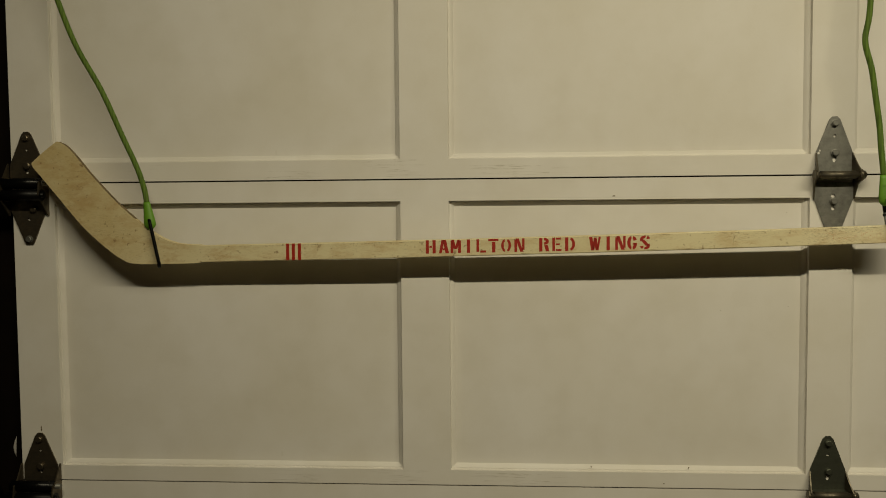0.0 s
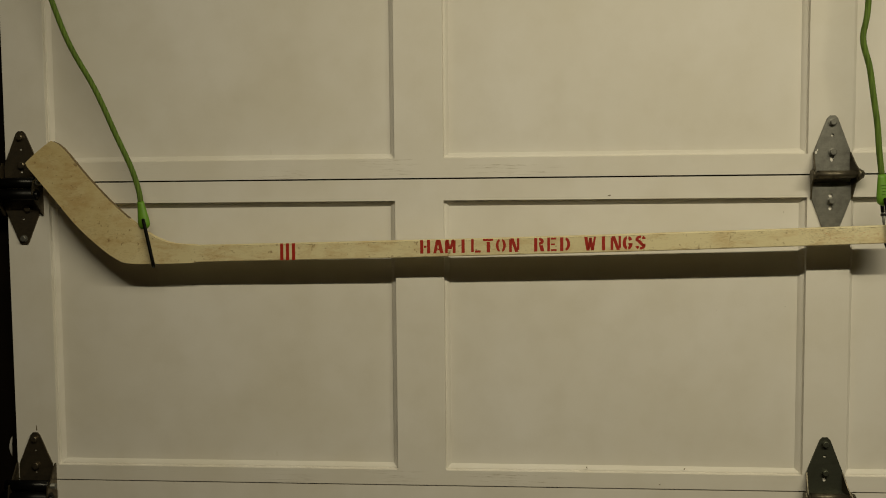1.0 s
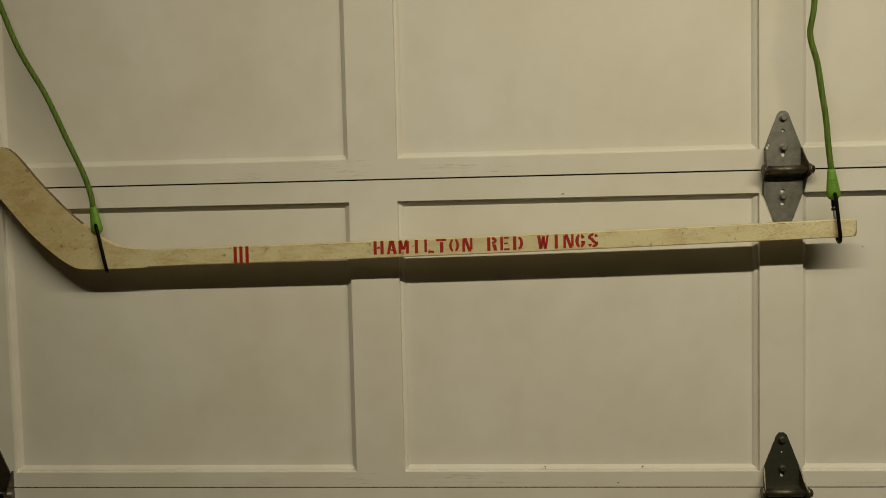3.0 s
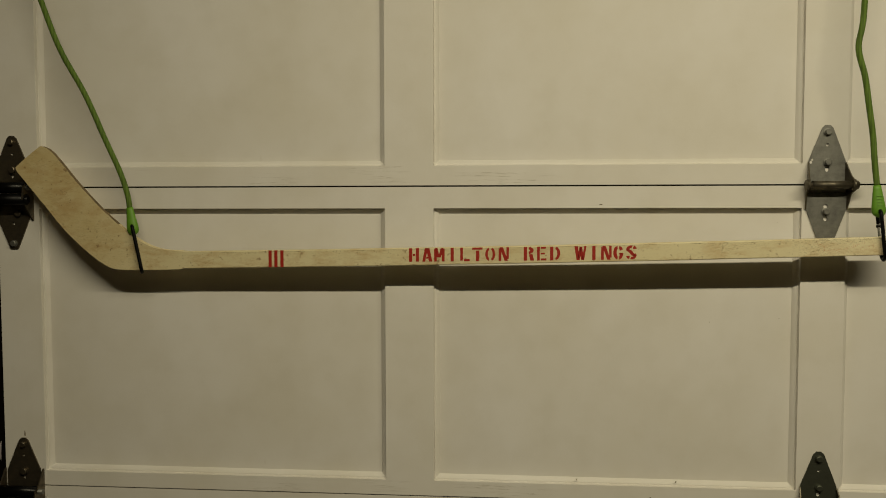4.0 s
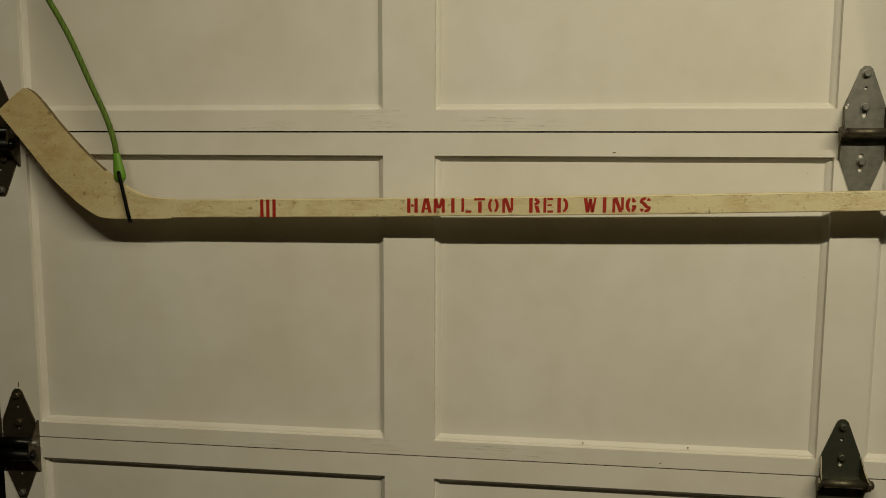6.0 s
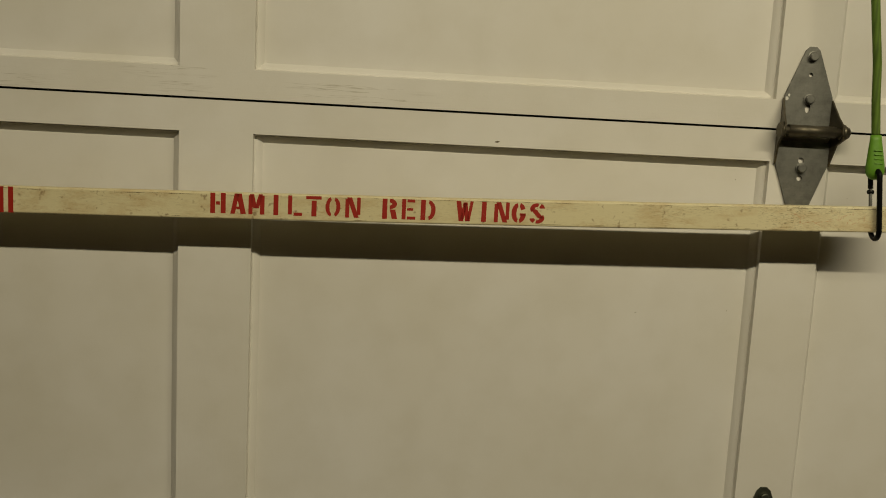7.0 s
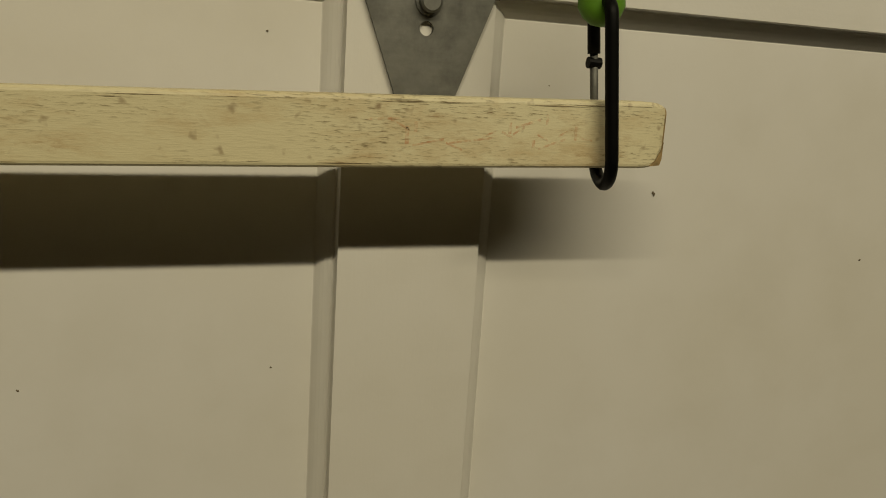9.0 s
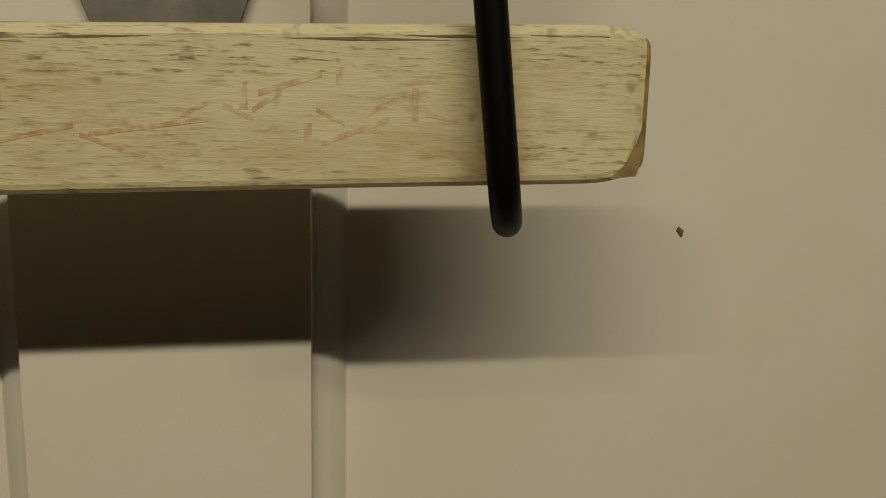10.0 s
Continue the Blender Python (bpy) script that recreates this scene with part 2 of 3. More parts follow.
def tube(points, radius, closed=False, sides=14, bm=None):
    """A round bar swept along the points; radius is one number or one for each point."""
    bm = bm or bmesh.new()
    pts = [Vector(p) for p in points]
    n, rings = len(pts), []
    up = Vector((0.83, 0.31, 0.46))
    for i, p in enumerate(pts):
        a = pts[i - 1] if (i or closed) else p
        b = pts[(i + 1) % n] if (i < n - 1 or closed) else p
        d = (b - a).normalized()
        u = (up - d * up.dot(d)).normalized()
        up, v = u, d.cross(u)
        r = radius[i] if isinstance(radius, (list, tuple)) else radius
        rings.append([bm.verts.new(p + r * (math.cos(k) * u + math.sin(k) * v)) for k in (2 * math.pi * s / sides for s in range(sides))])
    for i in range(n if closed else n - 1):
        r0, r1 = rings[i], rings[(i + 1) % n]
        shift = 0
        if closed and i == n - 1:
            shift = min(range(sides), key=lambda k: (r0[0].co - r1[k].co).length)
        for s in range(sides):
            bm.faces.new((r0[s], r0[(s + 1) % sides], r1[(s + 1 + shift) % sides], r1[(s + shift) % sides]))
    if not closed:
        bm.faces.new(rings[0][::-1])
        bm.faces.new(rings[-1])
    return bm


def plate(outline, holes, y_front, y_back, bevel=0.0006):
    """A flat plate in the door's plane with real holes: outline and holes in (x, z)."""
    bm = bmesh.new()
    edges = []
    for loop in [outline, *holes]:
        vs = [bm.verts.new((x, y_front, z)) for x, z in loop]
        edges += [bm.edges.new((vs[i], vs[(i + 1) % len(vs)])) for i in range(len(vs))]
    bmesh.ops.triangle_fill(bm, use_beauty=True, use_dissolve=False, edges=edges)
    ext = bmesh.ops.extrude_face_region(bm, geom=bm.faces[:])
    bmesh.ops.translate(bm, verts=[v for v in ext["geom"] if isinstance(v, bmesh.types.BMVert)], vec=(0, y_back - y_front, 0))
    return bm


def disc_loop(x, z, r, n=14, stretch=1.0):
    return [(x + r * math.cos(2 * math.pi * k / n), z + stretch * r * math.sin(2 * math.pi * k / n)) for k in range(n)]


# ---- the room, closed round the camera ----
def structure(name, bm, mat, label, category):
    return tagged(part(name, bm, mat, None, label), "", category, "", "structure")


structure("floor", box(-1.6, 3.2, -6.0, 0.4, -0.1, 0.0), CONCRETE, "grey bare concrete garage floor", "floor")
structure("ceiling", box(-1.6, 3.2, -6.0, 0.4, 2.74, 2.84), CEIL, "plain off-white garage ceiling board", "ceiling")
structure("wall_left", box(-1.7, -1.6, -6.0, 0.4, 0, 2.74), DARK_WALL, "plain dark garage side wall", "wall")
structure("wall_right", box(3.2, 3.3, -6.0, 0.4, 0, 2.74), WALL, "plain tan garage side wall", "wall")
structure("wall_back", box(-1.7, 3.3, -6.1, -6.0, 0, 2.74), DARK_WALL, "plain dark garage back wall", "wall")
structure("wall_front", box(-1.6, 3.2, 0.08, 0.3, 2.14, 2.74), WALL, "plain tan wall over the garage door", "wall")
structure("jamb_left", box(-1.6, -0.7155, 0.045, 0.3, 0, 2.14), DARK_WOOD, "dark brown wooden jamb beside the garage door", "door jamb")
structure("jamb_right", box(2.175, 3.2, 0.045, 0.3, 0, 2.14), DARK_WOOD, "dark brown wooden jamb beside the garage door", "door jamb")

# ---- the sectional door: four sections of rails, stiles and raised-and-sunk panels ----
DOOR_L, DOOR_R, AXIS = -0.7025, 2.168, 0.7345
SEAMS = [0.0, 0.530, 1.0608, 1.6025, 2.14]
GAP = 0.0013
STILES = [(DOOR_L, -0.6250), (0.0, 0.0845), (0.6962, 0.7672), (1.3845, 1.469), (2.0905, DOOR_R)]
# moulding: a square step down from the frame, then a rounded slope out to the flat
PROFILE = [(0.0, 0.0003), (0.0002, 0.0070), (0.0008, 0.0077), (0.0016, 0.0074), (0.0030, 0.0077), (0.0050, 0.0087), (0.0067, 0.0100), (0.0081, 0.0114),
           (0.0091, 0.0126), (0.0096, 0.0129), (0.0101, 0.0128)]


def sunk_panel(x0, x1, z0, z1):
    """Panel with its moulded border, stepping back from the frame's face to the flat."""
    bm = bmesh.new()
    rings = [[bm.verts.new(p) for p in ((x0 + d, y, z0 + d), (x1 - d, y, z0 + d), (x1 - d, y, z1 - d), (x0 + d, y, z1 - d))] for d, y in PROFILE]
    back = [bm.verts.new((v.co.x, 0.0180, v.co.z)) for v in rings[0]]
    rings.insert(0, back)
    for a, b in zip(rings, rings[1:]):
        for k in range(4):
            bm.faces.new((a[k], a[(k + 1) % 4], b[(k + 1) % 4], b[k]))
    bm.faces.new(rings[-1])
    bm.faces.new(back[::-1])
    return bm


sections = []
for k, (z0, z1) in enumerate(zip(SEAMS, SEAMS[1:])):
    lo, hi = z0 + (0.028 if k < 3 else 0.0350), z1 - 0.0380
    if k == 2:
        lo = z0 + 0.0278
    s = thing("door_section", (AXIS, 0.02, z0), "white painted wooden garage door section with sunk panels", "garage door section", "sections of the garage door")
    sections.append(s)
    part("backing", box(DOOR_L + 0.001, DOOR_R - 0.001, 0.0185, 0.038, z0 - (0.006 if k else 0), z1 - 0.0075), SEAM_DARK, s)
    part("bottom_rail", box(STILES[0][1] + 0.0001, STILES[-1][0] - 0.0001, 0.0, 0.018, z0 + GAP, lo), PAINT_RAIL, s)
    part("top_rail", box(STILES[0][1] + 0.0002, STILES[-1][0] - 0.0002, 0.0, 0.018, hi, z1 - GAP), PAINT_TOP, s)
    for n, (a, b) in enumerate(STILES):
        end = n in (0, 4)
        part("stile", box(a, b, 0.0 if not end else -0.0002, 0.018, (z0 + GAP) if end else lo, (z1 - GAP) if end else hi, 0.0004 if end else 0.0), PAINT_STILE, s)
    for (a0, a1), (b0, b1) in zip(STILES, STILES[1:]):
        part("panel", sunk_panel(a1, b0, lo, hi), PAINT_PANEL, s)


# chips and dirt specks in the paint
def chip(x, y, z, r, s, long=1.0, turn=0.0):
    bm = bmesh.new()
    n = 9
    rng = random.Random(int(abs(x * 7919 + z * 104729) * 100))
    ring = []
    for k in range(n):
        a = 2 * math.pi * k / n
        q = r * rng.uniform(0.55, 1.2)
        u, v = q * math.cos(a), q * long * math.sin(a)
        ring.append(bm.verts.new((x + u * math.cos(turn) - v * math.sin(turn), y - 0.0002, z + u * math.sin(turn) + v * math.cos(turn))))
    top = bm.verts.new((x, y - 0.0007, z))
    for k in range(n):
        bm.faces.new((ring[k], ring[(k + 1) % n], top))
    return part("paint_chip", bm, CHIP, s, "small dark chip in the paint")


for x, y, z, r, sec, long, turn in (
        (0.368, 0.0, 1.5705, 0.0025, 2, 0.4, 0.1), (0.331, 0.0035, 1.0965, 0.0016, 2, 1, 0), (0.499, 0.0035, 1.0965, 0.0016, 2, 1, 0),
        (0.456, 0.0, 1.0695, 0.0014, 2, 1, 0), (0.006, 0.004, 1.219, 0.0016, 2, 2.4, 0.6), (0.8705, 0.0128, 1.4700, 0.0010, 2, 1.6, 0.3),
        (0.667, 0.0128, 1.378, 0.0006, 2, 1, 0), (0.8035, 0.0128, 1.524, 0.0004, 2, 1, 0), (0.553, 0.0128, 1.371, 0.0007, 2, 1, 0),
        (1.017, 0.0128, 1.433, 0.0008, 2, 1, 0), (0.662, 0.0128, 1.540, 0.0006, 2, 1, 0), (-0.664, -0.0002, 1.155, 0.0016, 2, 3.5, 0.0)):
    chip(x, y, z, r, sections[sec], long, turn)


# ---- hinges ----
def bolt(x, z, y, hinge, mat, r=0.0052):
    bm = bmesh.new()
    prof = [(r * 1.25, 0.0), (r * 1.25, 0.0011), (r, 0.0013), (r, 0.0048), (r * 0.8, 0.0056)]
    rings = [[bm.verts.new((x + q * math.cos(a), y - d, z + q * math.sin(a))) for a in (2 * math.pi * (i + 0.3) / 18 for i in range(18))] for q, d in prof]
    for a, b in zip(rings, rings[1:]):
        for i in range(18):
            bm.faces.new((a[i], a[(i + 1) % 18], b[(i + 1) % 18], b[i]))
    bm.faces.new(rings[-1])
    bm.faces.new(rings[0][::-1])
    return part("bolt", bm, mat, hinge, "rounded bolt head")


def ear(x, thick, outline, hinge, mat, splay=0.0):
    """A side flange that stands out from the door; splay leans it outwards."""
    bm = bmesh.new()
    at = ORIGIN[hinge.name].z
    a = [bm.verts.new((x - thick / 2 - splay * y, y, at + z)) for y, z in outline]
    b = [bm.verts.new((x + thick / 2 - splay * y, y, at + z)) for y, z in outline]
    bm.faces.new(a)
    bm.faces.new(b[::-1])
    for i in range(len(a)):
        j = (i + 1) % len(a)
        bm.faces.new((a[i], a[j], b[j], b[i]))
    return part("side_flange", bm, mat, hinge)


def leaf_upper(x, z, hw):
    """Diamond-topped plate that runs up the door from the pin."""
    return [(x - hw, z + 0.003), (x + hw, z + 0.003), (x + hw, z + 0.036), (x + hw * 0.98, z + 0.041), (x + 0.0085, z + 0.094), (x + 0.004, z + 0.0985),
            (x - 0.004, z + 0.0985), (x - 0.0085, z + 0.094), (x - hw * 0.98, z + 0.041), (x - hw, z + 0.036)]


def leaf_lower(x, z, hw, tip):
    return [(x - hw, z - 0.012), (x - hw, z - 0.038), (x - tip, z - 0.100), (x - tip + 0.002, z - 0.103), (x + tip - 0.002, z - 0.103), (x + tip, z - 0.100),
            (x + hw, z - 0.038), (x + hw, z - 0.012)]


def strap_hinge(x, z, mat, label):
    """Garage door hinge: two pierced leaves, side flanges, a pin with a riveted head, bolts."""
    h = thing("hinge", (x, 0, z), label, "hinge", "hinges of the garage door")
    f, back = -0.0028, -0.0004
    part("upper_leaf", plate(leaf_upper(x, z, 0.0295), [disc_loop(x, z + 0.066, 0.0026), disc_loop(x, z + 0.0275, 0.0034, 14, 1.7)], f, back), mat, h)
    part("lower_leaf", plate(leaf_lower(x, z, 0.0325, 0.0095), [disc_loop(x - 0.001, z - 0.0345, 0.0036), disc_loop(x - 0.001, z - 0.0555, 0.0034)], f, back), mat, h)
    # the upper leaf bends out behind its knuckle
    bm = bmesh.new()
    prof = [(-0.0004, 0.0010), (-0.0004, 0.0029), (-0.0028, 0.0066), (-0.0140, 0.0050), (-0.0140, 0.0026), (-0.0040, 0.0026)]
    a = [bm.verts.new((x - 0.0295, y, z + dz)) for y, dz in prof]
    b = [bm.verts.new((x + 0.0295, y, z + dz)) for y, dz in prof]
    bm.faces.new(a)
    bm.faces.new(b[::-1])
    for i in range(len(a)):
        j = (i + 1) % len(a)
        bm.faces.new((a[i], a[j], b[j], b[i]))
    part("upper_bend", bm, mat, h)
    part("knuckle", tube([(x - 0.0285, -0.0185, z), (x + 0.0285, -0.0185, z)], 0.0068, sides=20), RUSTY, h, smooth=True)
    lower = [(-0.0004, -0.040), (-0.0028, -0.040), (-0.0128, -0.0150), (-0.0265, -0.0070), (-0.0275, 0.0030), (-0.0220, 0.0090), (-0.0120, 0.0080), (-0.0004, -0.0100)]
    upper = [(-0.0004, 0.038), (-0.0028, 0.038), (-0.0170, 0.0170), (-0.0260, 0.0070), (-0.0265, -0.0030), (-0.0200, -0.0080), (-0.0120, -0.0060), (-0.0004, 0.0100)]
    for side in (-1, 1):
        ear(x + side * 0.0322, 0.0022, lower, h, RUSTY, side * 0.22)
        ear(x + side * 0.0290, 0.0020, upper, h, RUSTY, side * 0.22)
    part("pin", tube([(x - 0.0375, -0.0185, z), (x + 0.0400, -0.0185, z)], 0.0052, sides=18), RUSTY, h, smooth=True)
    part("rivet_head", tube([(x + 0.0348, -0.0185, z), (x + 0.0352, -0.0185, z), (x + 0.0385, -0.0185, z), (x + 0.0390, -0.0185, z), (x + 0.0435, -0.0185, z), (x + 0.0450, -0.0185, z)],
                            [0.0075, 0.0098, 0.0098, 0.0072, 0.0068, 0.0045], sides=18), RUSTY, h, "riveted pin head", smooth=True)
    part("pin_collar", tube([(x - 0.0346, -0.0185, z), (x - 0.0385, -0.0185, z)], 0.0085, sides=18), RUSTY, h, smooth=True)
    if mat is STEEL:
        bm = bmesh.new()
        for dx, dz, r in ((-0.0262, 0.0375, 0.0024), (-0.0240, 0.0415, 0.0018)):
            bm.faces.new([bm.verts.new((x + dx + r * 0.8 * math.cos(a), f - 0.0003, z + dz + r * math.sin(a))) for a in (math.pi * k / 5 for k in range(10))])
        part("paint_smear", bm, PAINT_STILE, h, "smear of pale door paint")
    bolt(x, z + 0.087, f, h, mat, 0.0052)
    bolt(x + 0.0005, z + 0.0375, f, h, mat, 0.0052)
    bolt(x - 0.0005, z - 0.0435, f, h, mat, 0.0052)
    return h


def roller_hinge(x, z, mat, label):
    """End hinge with a long double barrel that carries the stem of a roller in the track."""
    h = thing("roller_hinge", (x, 0, z), label, "hinge", "hinges of the garage door")
    f, back = -0.0032, -0.0006
    part("upper_leaf", plate(leaf_upper(x, z, 0.0315), [disc_loop(x, z + 0.066, 0.0024), disc_loop(x, z + 0.0275, 0.0030, 14, 1.4)], f, back), mat, h)
    part("lower_leaf", plate(leaf_lower(x, z, 0.0345, 0.0085), [disc_loop(x, z - 0.058, 0.0025)], f, back), mat, h)
    part("knuckle", tube([(x - 0.046, -0.020, z + 0.006), (x + 0.036, -0.020, z + 0.006)], 0.0095, sides=20), BLACK_STEEL, h, smooth=True)
    part("stem_sleeve", tube([(x - 0.052, -0.024, z - 0.015), (x + 0.038, -0.024, z - 0.015)], 0.0100, sides=20), BLACK_STEEL, h, smooth=True)
    outline = [(-0.0004, -0.052), (-0.0032, -0.052), (-0.0260, -0.0270), (-0.0345, -0.0150), (-0.0310, 0.0080), (-0.0200, 0.0160), (-0.0032, 0.0420), (-0.0004, 0.0420)]
    for side in (-1, 1):
        ear(x + side * 0.0360, 0.0024, outline, h, mat)
    part("pin", tube([(x - 0.048, -0.020, z + 0.006), (x + 0.046, -0.020, z + 0.006)], 0.0048, sides=16), STEEL, h, "bright steel pin", smooth=True)
    part("roller_stem", tube([(x - 0.078, -0.024, z - 0.015), (x + 0.042, -0.024, z - 0.015)], 0.0052, sides=16), BLACK_STEEL, h, smooth=True)
    part("roller", tube([(x - 0.069, -0.024, z - 0.015), (x - 0.071, -0.024, z - 0.015), (x - 0.079, -0.024, z - 0.015), (x - 0.081, -0.024, z - 0.015)], [0.015, 0.0185, 0.0185, 0.015], sides=24), BLACK_STEEL, h)
    bolt(x, z + 0.087, f, h, mat)
    bolt(x + 0.001, z + 0.0375, f, h, mat, 0.0062)
    bolt(x, z - 0.0935, f, h, STEEL, 0.0052)
    bolt(x + 0.010, z - 0.0395, f, h, mat, 0.0060)
    return h


strap_hinge(0.7340, 1.6015, STEEL, "grey galvanised steel strap hinge bolted across the upper door seam")
strap_hinge(0.7320, 1.0580, DIM_GREEN, "steel strap hinge, dim reflections in its colour, bolted across the lower door seam")
roller_hinge(-0.6715, 1.5960, DIM_BROWN, "brown steel roller hinge, dim reflections in its colour, at the door edge beside the track")
roller_hinge(-0.6660, 1.0500, DIM_BROWN, "brown steel roller hinge, dim reflections in its colour, low on the door edge")

# ---- the track beside the door, and a black strip added for the dark gap ----
track = thing("door_track", (-0.745, 0, 0), "dull dark steel garage door track standing along the door edge", "door track")
bm = bmesh.new()
prof = [(-0.7480, -0.0478), (-0.7650, -0.0460), (-0.7680, -0.0420), (-0.7680, 0.0000), (-0.7560, 0.0030),
        (-0.7560, 0.0010), (-0.7655, -0.0020), (-0.7655, -0.0415), (-0.7480, -0.0453)]
low = [bm.verts.new((x, y, 0.02)) for x, y in prof]
top = [bm.verts.new((x, y, 2.13)) for x, y in prof]
for i in range(len(prof)):
    j = (i + 1) % len(prof)
    bm.faces.new((low[i], low[j], top[j], top[i]))
bm.faces.new(low[::-1])
bm.faces.new(top)
part("channel", bm, TRACK, track)
part("front_flange", box(-0.7478, -0.7372, -0.0490, -0.0465, 0.02, 2.13, 0.0005), TRACK, track, "rusty brown steel flange")
part("lip", tube([(-0.7300, -0.0455, 0.02), (-0.7300, -0.0455, 2.13)], 0.0075, sides=16), TRACK_LIP, track, "steel lip with a greenish highlight in its colour", True)
for z in (0.35, 1.25, 2.02):
    part("bracket", box(-0.800, -0.7690, -0.004, 0.0445, z - 0.03, z + 0.03, 0.001), TRACK, track, "steel wall bracket")
seal = structure("door_gap_fill", box(-0.7150, -0.7040, 0.022, 0.045, 0.0, 2.14, 0.002), GAP_BLACK, "black strip filling the dark gap along the door edge", "seal")
# pale sliver added to stand in for a bright spot in the gap
part("gap_sliver", tube([(-0.7405, 0.0440, 1.088), (-0.7420, 0.0435, 1.097), (-0.7425, 0.0432, 1.108), (-0.7412, 0.0436, 1.118), (-0.7390, 0.0440, 1.128)], [0.0002, 0.0021, 0.0030, 0.0020, 0.0002], sides=10), PALE_SLIVER, seal, "pale sliver in the gap beside the door", True)

# ---- the hockey stick ----
SHAFT_DEEP = 0.0190


def stick_front(x):
    """The stick leans nearer to the door at its heel."""
    return -0.0480 - 0.0125 * x


def shaft_mid(x):
    return 1.4830 + 0.0205 * x + 0.0075 * x * x


def build_shaft():
    """A square-sectioned shaft with softened corners, rounded off at the butt end."""
    bm = bmesh.new()
    hh, cut = 0.0146, 0.0019
    xs = [-0.352 + k * (0.8175 + 0.352) / 80 for k in range(81)] + [0.8210, 0.8240, 0.8265, 0.8285, 0.8300, 0.8310]
    rings = []
    for x in xs:
        q = 0.0 if x <= 0.8175 else ((x - 0.8175) / 0.0135) ** 2.8 * 0.0024
        rng = 0.0003 * noise.noise((x * 9, 1.7, 0))
        h, c, m = hh - q + rng, cut * max(0.4, min(1.0, 1.0 + (x + 0.24) * 5.5)) + q * 0.5, shaft_mid(x)
        y0, y1 = stick_front(x) + q, stick_front(x) + SHAFT_DEEP - q
        ring = []
        for cy, cz, a0 in ((y0 + c, h - c, 90), (y1 - c, h - c, 0), (y1 - c, -h + c, -90), (y0 + c, -h + c, -180)):
            for s in range(4):
                a = radians(a0 + 90 - s * 30)
                ring.append(bm.verts.new((x, cy + c * math.cos(a), m + cz + c * math.sin(a))))
        rings.append(ring)
    n = len(rings[0])
    for a, b in zip(rings, rings[1:]):
        for i in range(n):
            bm.faces.new((a[i], a[(i + 1) % n], b[(i + 1) % n], b[i]))
    bm.faces.new(rings[0][::-1])
    bm.faces.new(rings[-1])
    return bm


def build_blade():
    """The blade from heel to toe, thinner than the shaft and bowed a little towards the toe."""
    bottom = [(-0.3433, 1.46375), (-0.394, 1.4628), (-0.457, 1.4638), (-0.4814, 1.4719), (-0.5109, 1.4936), (-0.5495, 1.5305), (-0.5872, 1.5771), (-0.6208, 1.6186)]
    toe = [(-0.6335, 1.6353), (-0.63, 1.6434), (-0.5953, 1.6713), (-0.5852, 1.6738)]
    top = [(-0.5668, 1.6601), (-0.5282, 1.6125), (-0.4854, 1.566), (-0.4417, 1.5265), (-0.4123, 1.5063), (-0.3828, 1.4957), (-0.3433, 1.4929)]
    bottom, toe, top = ([(x - 0.028 * max(0.0, -0.42 - x), z - 0.0015 - 0.012 * max(0.0, min(0.12, -0.34 - x))) for x, z in run] for run in (bottom, toe, top))
    loop = [p.to_2d() for p in spline([(x, z, 0) for x, z in bottom + toe + top], 5)]
    bm = bmesh.new()
    half = len(loop)

    def ring(inset, y_of):
        c = Vector((-0.48, 1.53))
        out = []
        for i, p in enumerate(loop):
            d = (loop[(i + 1) % half] - loop[i - 1]).normalized()
            nrm = Vector((d.y, -d.x))
            q = p - nrm * inset
            out.append(bm.verts.new((q.x, y_of(q.x), q.y)))
        return out

    def thick(x):
        s = min(1.0, max(0.0, (-0.36 - x) / 0.12))
        return 0.0180 - 0.0085 * s

    f0 = ring(0.0011, lambda x: stick_front(x) + 0.00015)
    f1 = ring(0.0, lambda x: stick_front(x) + 0.0013)
    b1 = ring(0.0, lambda x: stick_front(x) - 0.0016 + thick(x))
    b0 = ring(0.0011, lambda x: stick_front(x) + thick(x))
    for a, b in ((f0, f1), (f1, b1), (b1, b0)):
        for i in range(half):
            j = (i + 1) % half
            bm.faces.new((a[i], a[j], b[j], b[i]))
    for r in (f0, b0):
        es = [bm.edges.get((r[i], r[(i + 1) % half])) for i in range(half)]
        bmesh.ops.triangle_fill(bm, use_beauty=True, use_dissolve=False, edges=es)
    return bm


stick = thing("hockey_stick", (0.1, -0.051, 1.4845), "old cream varnished wooden hockey stick hung level by two green cords", "hockey stick")
shaft = part("shaft", build_shaft(), STICK, stick, "pale wooden shaft with worn red lettering")
shaft.data.materials.append(BARE_END)
for poly in shaft.data.polygons:
    if poly.center.x + 0.1 > 0.8298 + 0.0012 * noise.noise(poly.center * 400):
        poly.material_index = 1
blade = part("blade", build_blade(), STICK, stick, "straight scuffed wooden blade")
blade.data.materials.append(GRIMY_EDGE)
for poly in blade.data.polygons:
    if abs(poly.normal.y) < 0.6 and poly.center.x < -0.555:
        poly.material_index = 1


def ink_patch(polys, name, mat, label="", rise=0.00012, kind=""):
    """Thin raised ink on the shaft's front, from outlines in (x, height above the middle line)."""
    bm = bmesh.new()
    for poly in polys:
        f = [bm.verts.new((x, stick_front(x) - rise, shaft_mid(x) + h)) for x, h in poly]
        b = [bm.verts.new((x, stick_front(x) + 0.0003, shaft_mid(x) + h)) for x, h in poly]
        bm.faces.new(f)
        for i in range(len(f)):
            j = (i + 1) % len(f)
            bm.faces.new((f[i], f[j], b[j], b[i]))
    ob = part(name, bm, mat, shaft, label)
    return tagged(ob, label, kind=kind) if kind else ob


